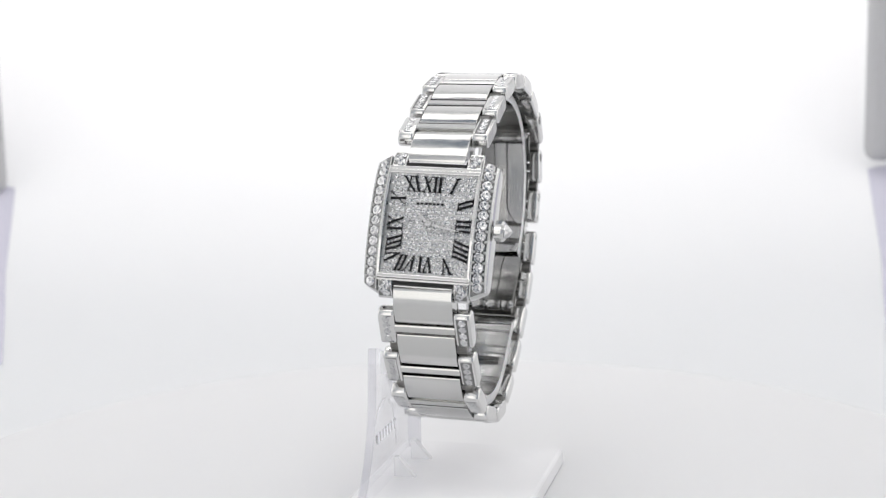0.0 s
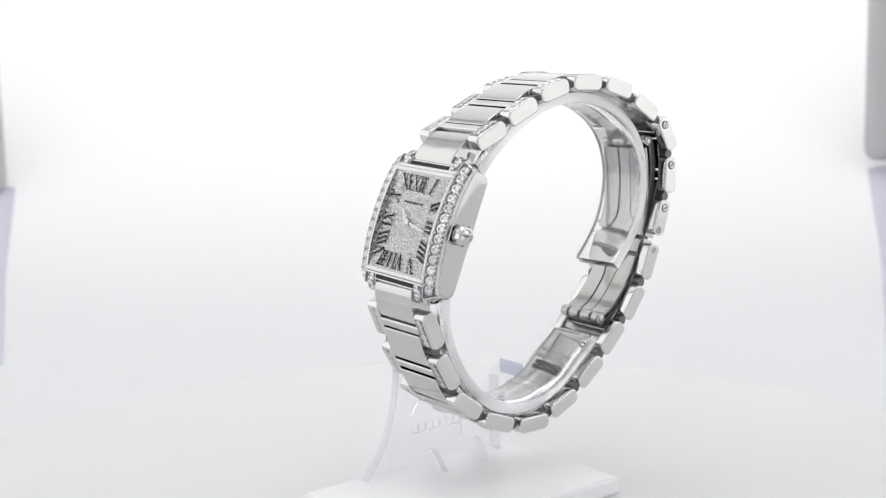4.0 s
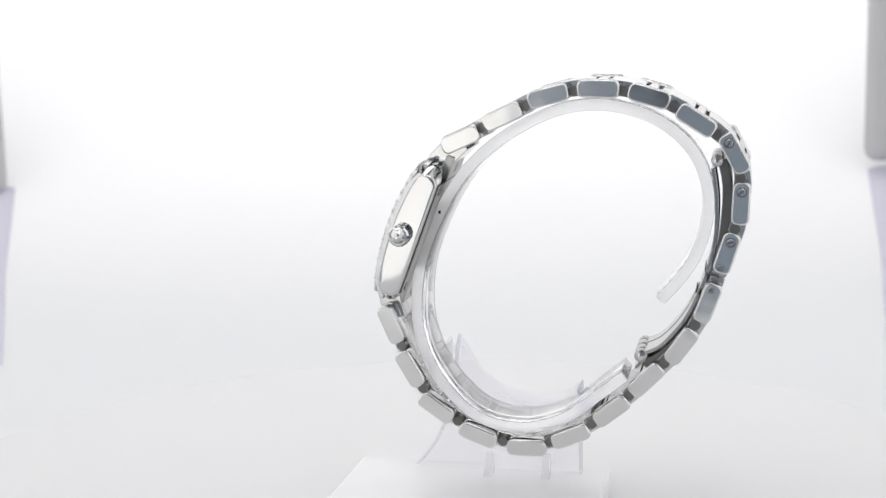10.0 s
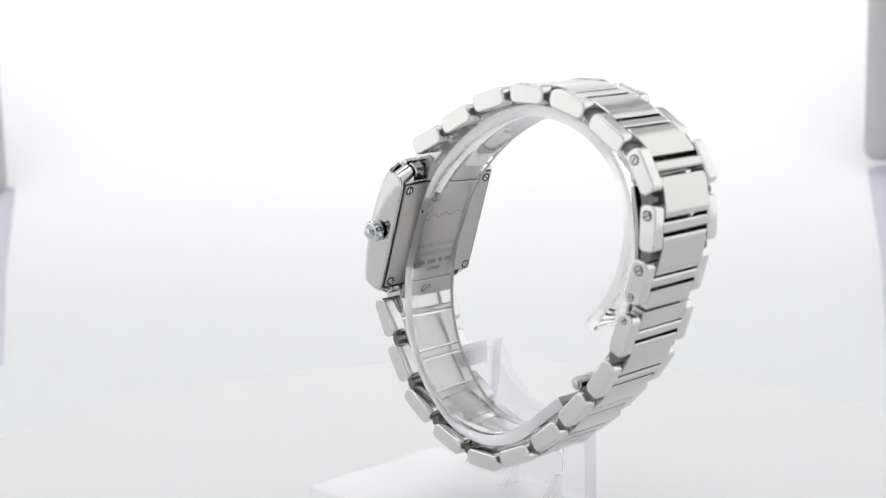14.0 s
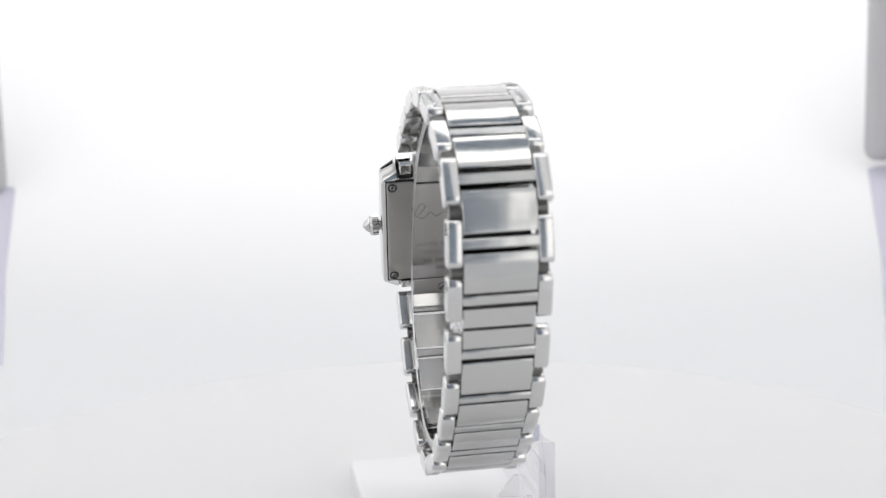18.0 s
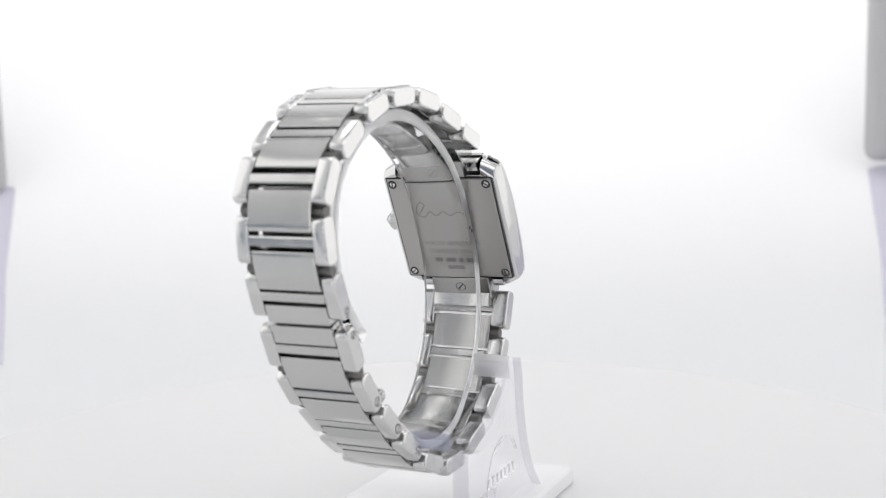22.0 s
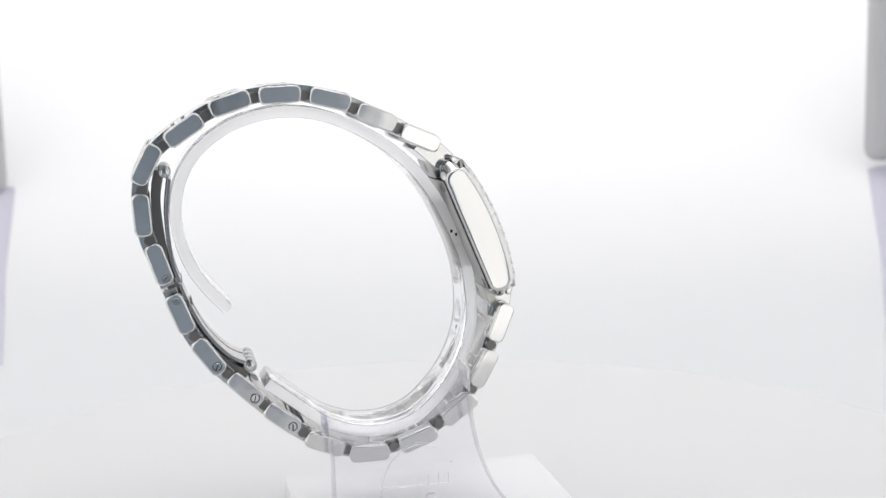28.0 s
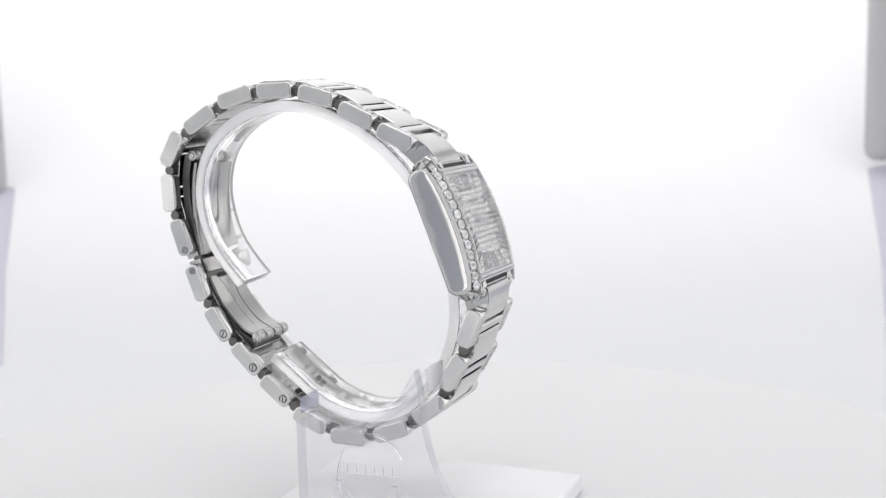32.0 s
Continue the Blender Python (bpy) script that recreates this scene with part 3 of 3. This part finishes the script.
def case(root):
    """Case axes: x across, y up along the case, z outwards from the wrist."""
    d, z = CASE_AT
    at = LEAN @ Matrix.Translation((0.1, d, zf(z))) @ Matrix.Rotation(radians(1.0), 4, "Y") @ Matrix.Rotation(radians(90 - CASE_TILT), 4, "X")
    # side flanks: lens-shaped bars with a curved front
    def front(y):
        return 4.27 - 1.62 * (abs(y) / 11.5) ** 2.1

    ys = [-10.6 + 21.2 * k / 20 for k in range(21)]
    # side outline: bowed front edge, full round ends, straight back edge
    arc = [radians(76 - 16 * k) for k in range(11)]
    end = [(9.75 + 2.3 * math.cos(a), -0.13 + 1.92 * math.sin(a)) for a in arc]
    side_outline = [(y * 0.92, front(y * 0.92) - 1.35) for y in ys] + end + [(9.6, -2.05), (-9.6, -2.05)] + [(-y, z) for y, z in end[::-1]]
    def tapered(bm):
        """Draws the ends of the flank in towards the bracelet."""
        for v in bm.verts:
            reach = abs(v.co.y) - 8.6
            if reach > 0:
                v.co.y -= math.copysign((abs(v.co.x) - 7.95) * 0.16 * reach, v.co.y)
        return bm

    for sx in (-1, 1):
        bm = tapered(pillow(side_outline, sx * 7.95, sx * 10.55, 0.05))
        flank = part("case_flank", bm, POLISHED, root, "polished curved case side", at=at, smooth=35)
        gem = finish(stone(0.93, 8, 0.13), "gem", GEM)
        bead = finish(stone(0.26, 6, 0.5), "prong", RIM, 60)
        for r0, r1, drop in ((7.95, 8.16, 0.14), (10.2, 10.45, 0.92)):
            rail = [(y * 1.1, front(y * 1.1) - drop) for y in ys] + [(y * 1.1, front(y * 1.1) - 1.7) for y in ys[::-1]]
            bm = tapered(prism(rail, *sorted((sx * r0, sx * r1)), 0.06, 1))
            part("gem_rail", bm, RIM, flank)
        bedp = [(y * 1.1, front(y * 1.1) - 0.66) for y in ys] + [(y * 1.1, front(y * 1.1) - 1.1) for y in ys[::-1]]
        bm = tapered(prism(bedp, *sorted((sx * 8.15, sx * 10.25)), 0))
        for v in bm.verts:
            v.co.z -= (abs(v.co.x) - 9.18) * 0.35
        part("gem_setting", bm, SHADED_GEM_BED, flank)
        def drawn_in(x, y):
            return y - math.copysign((abs(x) - 7.95) * 0.16 * max(0.0, abs(y) - 8.6), y)

        for k in range(13):
            y = drawn_in(9.18, -10.44 + 1.74 * k)
            a = math.atan((front(y + 0.1) - front(y - 0.1)) / 0.2)
            part("gem", gem, None, flank, at=Matrix.Translation((sx * 9.18, y, front(y) - 0.66)) @ Matrix.Rotation(a, 4, "X") @ Matrix.Rotation(sx * 0.34, 4, "Y") @ Matrix.Rotation(k * 0.7, 4, "Z"))
            for px, drop in ((10.02, 0.86), (8.34, 0.28)):
                py = drawn_in(px, -9.57 + 1.74 * k)
                if k < 12:
                    part("prong", bead, None, flank, at=Matrix.Translation((sx * px, py, front(py) - drop)) @ Matrix.Rotation(a, 4, "X"))
    part("case_body", box(-8.0, 8.0, -9.9, 9.9, -1.7, 2.05, 0.25), SATIN, root, at=at)
    back = part("caseback", box(-9.7, 9.7, -9.55, 9.55, -2.42, -1.9, 0.12, 1), BACK_STEEL, root, "brushed caseback with engraved lines", at=at)
    part("caseback_seam", box(-9.9, 9.9, -9.75, 9.75, -2.22, -1.8), DARK_GAP, root, at=at)
    head = screw_mesh(0.5)
    seat = finish(disc(0.8, -0.2, 0.04, 16), "screw_seat", DARK_GAP)
    slot = finish(box(-0.5, 0.5, -0.09, 0.09, 0.08, 0.13), "screw_slot", DARK_GAP)
    for sx in (-1, 1):
        for sy in (-1, 1):
            m = Matrix.Translation((sx * 8.75, sy * 8.6, -2.42)) @ Matrix.Rotation(math.pi, 4, "Y")
            part("screw_seat", seat, None, back, at=m)
            part("screw", head, None, back, at=m)
            part("screw_slot", slot, None, back, at=m @ Matrix.Rotation(sx + sy * 0.4, 4, "Z"))
    # engraved lines: two that can be read, the others as bars
    for text, y, size in (("WATER RESISTANT", -2.6, 1.15), ("STAINLESS STEEL", -4.2, 1.15)):
        part("engraving", lettering(text, size), ENGRAVED, back, "engraved capitals", at=Matrix.Translation((0, y, -2.43)) @ Matrix.Rotation(math.pi, 4, "Y"), smooth=None)
    for x0, x1, y, h in ((-3.6, -2.2, -5.9, 0.8), (-1.6, -0.8, -5.9, 0.8), (-0.2, 1.6, -5.9, 0.8), (2.2, 3.6, -5.9, 0.8), (-1.5, 1.5, -7.4, 0.8)):
        part("engraving", box(x0, x1, y - h / 2, y + h / 2, -2.44, -2.40), ENGRAVED, back, at=Matrix.Identity(4))
    flourish = smooth_path([(-4.4, 3.4), (-3.2, 5.0), (-4.0, 5.6), (-4.9, 3.6), (-3.6, 2.7), (-2.4, 3.8), (-1.4, 3.0), (0, 3.8), (1.2, 3.0), (2.6, 3.7), (4.2, 3.1)], 6)
    bm = ribbon([Vector((p.x, p.y)) for p in flourish], 0.22, -0.02, 0.02, 0)
    bm.transform(Matrix.Translation((0, 0, -2.42)) @ Matrix(((0, -1, 0, 0), (0, 0, 1, 0), (1, 0, 0, 0), (0, 0, 0, 1))))
    part("engraved_mark", bm, ENGRAVED, back, "engraved flowing mark")
    # bezel frame round the dial
    fx, fy0, fy1 = 8.0, -8.9, 8.6
    for y0, y1, z1 in ((fy1 - 0.15, fy1 + 0.55, 3.35), (fy1 + 0.55, 9.75, 3.15), (fy0 - 0.55, fy0 + 0.15, 3.3), (-9.9, fy0 - 0.55, 3.1)):
        part("bezel", box(-fx, fx, y0, y1, 1.8, z1, 0.14), POLISHED, root, "plain polished bezel bar", at=at)
    run = [fy0 + 0.15 + (fy1 - fy0 - 0.3) * k / 16 for k in range(17)]
    for x0, x1 in ((-fx, -fx + 0.5), (fx - 0.5, fx)):
        part("bezel", prism([(y, front(y) - 0.08) for y in run] + [(run[-1], 1.8), (run[0], 1.8)], x0, x1, 0.1), POLISHED, root, "plain polished bezel bar", at=at)
    dial = part("dial", box(-7.5, 7.5, -8.75, 8.45, 2.85, 3.1), DIAL_BED, root, "dial paved with small clear stones, black roman numerals", at=at @ Matrix.Translation((0, 0, -0.04)))
    tiny = finish(stone(0.47, 6, 0.14), "dial_gem", DIAL_GEM)
    nx, ny = 16, 18
    for i in range(nx):
        for j in range(ny):
            x, y = -7.0 + 13.6 * i / (nx - 1) + 0.45 * (j % 2), -8.15 + 16.0 * j / (ny - 1)
            x, y = x + random.uniform(-0.08, 0.08), y + random.uniform(-0.1, 0.1)
            tilt = Matrix.Rotation(random.gauss(0, 0.045), 4, "X") @ Matrix.Rotation(random.gauss(0, 0.045), 4, "Y")
            part("dial_gem", tiny, None, dial, at=Matrix.Translation((x, y, 3.12)) @ tilt @ Matrix.Rotation(random.uniform(0, 1), 4, "Z"))
    hours = ("XII", "I", "II", "III", "IIII", "V", "VI", "VII", "VIII", "IX", "X", "XI")
    # numerals stand along the four edges and lean outwards
    spots = ((0, 6.6, 0, 0), (3.75, 6.5, 0, 0.4), (5.95, 3.4, -90, -0.35), (6.0, -0.3, -90, 0), (6.0, -4.5, -90, 0.35), (3.65, -7.1, 180, -0.35), (0.2, -7.0, 180, 0), (-3.15, -6.9, 180, 0.35), (-5.6, -4.4, 90, -0.35), (-5.75, -0.2, 90, 0), (-5.75, 4.1, 90, 0.35), (-3.55, 6.65, 0, -0.35))
    for text, (x, y, turn, lean) in zip(hours, spots):
        shear = Matrix(((1, lean, 0, 0), (0, 1, 0, 0), (0, 0, 1, 0), (0, 0, 0, 1)))
        bm = numeral_mesh(text, 2.7)
        bm.transform(shear)
        part("numeral", bm, ENAMEL, dial, "black roman hour numeral", at=Matrix.Translation((x, y, 3.37)) @ Matrix.Rotation(radians(turn), 4, "Z"))
    for name, length, width, turn in (("hour_hand", 3.6, 0.34, 48), ("minute_hand", 6.2, 0.28, -101)):
        pts = [(-width / 2, -0.6), (width / 2, -0.6), (width * 0.7, length * 0.55), (0, length), (-width * 0.7, length * 0.55)]
        part(name, slab(pts, 3.62, 3.70), POLISHED, dial, at=Matrix.Translation((0, -0.15, 0)) @ Matrix.Rotation(radians(turn), 4, "Z"))
    part("hand_boss", disc(0.6, 3.5, 3.85, 16, 0.08), POLISHED, dial, at=Matrix.Translation((0, -0.15, 0)))
    for k in range(7):
        part("maker_mark", box(-2.45 + 0.7 * k, -1.95 + 0.7 * k, 3.12, 3.46, 3.5, 3.53), ENAMEL, dial)
    part("crystal", prism([(y, front(y) - 0.02) for y in run] + [(y, front(y) - 0.1) for y in run[::-1]], -7.45, 7.45), CRYSTAL, root, "gently bowed clear crystal", at=at, smooth=30).visible_shadow = False
    # lugs with set stones, and the end plates between them
    lug_gem = finish(stone(0.78, 7, 0.15), "gem", GEM)
    for sy in (-1, 1):
        for sx in (-1, 1):
            prof = [(sy * 9.8, 2.75), (sy * 11.4, 2.25), (sy * 12.6, 1.2), (sy * 12.5, 0.6), (sy * 9.8, 0.9)]
            block = [(sy * 10.6, 0.7), (sy * 12.2, 0.55), (sy * 12.35, -0.3), (sy * 12.0, -1.2), (sy * 11.3, -1.6), (sy * 10.6, -1.5)]
            part("hinge_block", prism(block, *sorted((sx * 5.3, sx * 7.4)), 0.2), SATIN, root, at=at)
            lug = part("lug", prism(prof, *sorted((sx * 5.25, sx * 7.8)), 0.2), POLISHED, root, "stone-set lug", at=at)
            bed = [(sy * 9.95, 2.72), (sy * 11.4, 2.28), (sy * 12.3, 1.5), (sy * 12.2, 1.3), (sy * 9.95, 2.4)]
            part("gem_bed", prism(bed, *sorted((sx * 5.5, sx * 7.55))), SHADED_GEM_BED, lug)
            for gx, gy, gz in ((6.2, 10.45, 2.6), (6.85, 11.2, 2.36), (6.25, 11.85, 1.92)):
                part("gem", lug_gem, None, lug, at=Matrix.Translation((sx * gx, sy * gy, gz)) @ Matrix.Rotation(-sy * (0.35 if gy < 11.8 else 0.8), 4, "X"))
    # black strips painted in as the shade between bezel and end plate
    for sy in (-1, 1):
        part("case_gap_shade", box(-7.6, 7.6, *sorted((sy * 9.6, sy * 10.3)), -1.0, 1.9), DARK_GAP, root, at=at)
        part("case_gap_shade", box(-7.6, 7.6, *sorted((sy * 9.8, sy * 10.4)), 1.0, 2.55), DARK_GAP, root, at=at)
    # stepped lips between the bezel and the end plates
    for sy in (-1, 1):
        for y0, y1, z1 in ((10.42, 10.78, 2.3), (10.8, 11.3, 2.05)):
            part("end_plate_lip", box(-5.1, 5.1, *sorted((sy * y0, sy * y1)), 0.2, z1, 0.12), POLISHED, root, at=at)
    # end plates
    for (d0, z0), (d1, z1) in (((-0.8, -22.65), (4.2, -18.2)), ((-9.0, -42.3), (-8.0, -48.0))):
        s = math.degrees(math.atan2(z1 - z0, d1 - d0)) if d1 > 0 else math.degrees(math.atan2(z0 - z1, d0 - d1))
        L = math.hypot(d1 - d0, z1 - z0) + 0.6
        h = L / 2
        near, far = (0.5, 0.75) if d1 > 0 else (0.75, 0.5)
        pts = [(-h, -2.0), (h, -2.0)] + [(h * math.cos(math.pi * k / 14), (near if k < 7 else far) + (1.8 - (near if k < 7 else far)) * math.sin(math.pi * k / 14) ** 0.8) for k in range(15)]
        plate = part("end_plate", prism(pts, -5.1, 5.1, 0.15), SATIN, root, "brushed plate joining case and bracelet", at=frame_at((d0 + d1) / 2, (z0 + z1) / 2, s))
    for sy in (-1, 1):
        back_plate = part("end_plate_back", box(-5.1, 5.1, *sorted((sy * 9.85, sy * 14.0)), -2.36, -0.9, 0.12, 1), BACK_STEEL, root, "brushed back of the end plate", at=at)
        m = Matrix.Translation((0.3, sy * 11.5, -2.36)) @ Matrix.Rotation(math.pi, 4, "Y")
        part("screw_seat", disc(0.85, -0.1, 0.03, 16), DARK_GAP if sy < 0 else ENGRAVED, back_plate, at=m)
        part("screw", disc(0.72, -0.1, 0.06, 16, 0.04), BACK_STEEL, back_plate, at=m)
        part("screw_slot", box(-0.7, 0.7, -0.12, 0.12, 0.05, 0.08), DARK_GAP if sy < 0 else ENGRAVED, back_plate, at=m @ Matrix.Rotation(0.8, 4, "Z"))
    for k in range(4):
        part("engraving", box(-1.5 + 0.8 * k, -0.95 + 0.8 * k, -13.5, -12.8, -2.39, -2.34), ENGRAVED, root, at=at)
    # crown
    cr = [(0.8, -0.1), (0.9, 0.3), (1.72, 0.5), (1.78, 1.6), (1.5, 2.0), (1.25, 2.05)]
    bm = bmesh.new()
    sides = 28
    rings = []
    for r, h in cr:
        rings.append([bm.verts.new((h, r * (1.03 if k % 2 else 0.97) * math.cos(2 * math.pi * k / sides), r * (1.03 if k % 2 else 0.97) * math.sin(2 * math.pi * k / sides))) for k in range(sides)])
    for a, b in zip(rings, rings[1:]):
        for k in range(sides):
            bm.faces.new((a[k], a[(k + 1) % sides], b[(k + 1) % sides], b[k]))
    bm.faces.new(rings[0][::-1]), bm.faces.new(rings[-1])
    crown = part("crown", bm, POLISHED, root, "fluted winding crown set with a stone", at=at @ Matrix.Translation((10.5, -0.1, 0.9)))
    # pointed faceted stone
    bm = bmesh.new()
    tiers = [[bm.verts.new((h, q * math.cos(2 * math.pi * (k + off) / 8), q * math.sin(2 * math.pi * (k + off) / 8))) for k in range(8)] for h, q, off in ((1.9, 1.3, 0), (2.15, 1.25, 0), (2.75, 0.78, 0.5), (3.15, 0.24, 0))]
    for lo, hi in zip(tiers, tiers[1:]):
        for k in range(8):
            bm.faces.new((lo[k], lo[(k + 1) % 8], hi[k])), bm.faces.new((lo[(k + 1) % 8], hi[(k + 1) % 8], hi[k]))
    bm.faces.new(tiers[0][::-1]), bm.faces.new(tiers[-1])
    part("crown_stone", bm, GEM, crown, smooth=None)


tent()
TURNTABLE = turntable()
STAND = stand()
WATCH = watch()


def motions():
    # the table turns at a nearly even pace; small drifts of that pace, in degrees
    drift = ((0, 0.0), (6, 0.12), (8, 0.1), (10, -0.12), (12, -0.48), (14, -0.7), (17, -0.66), (21, -0.62), (24, -0.56), (26, -0.44), (28, -0.26), (30, 0.0), (32, 0.3))
    rows = []
    for k in range(33):
        t = float(k)
        turn = -18.8 - 8.2963 * t - 0.0076166 * t * t + 3.2 * math.exp(-t / 2.6)
        rows.append((t, pose(0, 0, 0, 0, 0, turn + float(np.interp(t, *zip(*drift))))))
    walk(TURNTABLE, rows)
    walk(STAND, rows)
    walk(WATCH, rows)


motions()
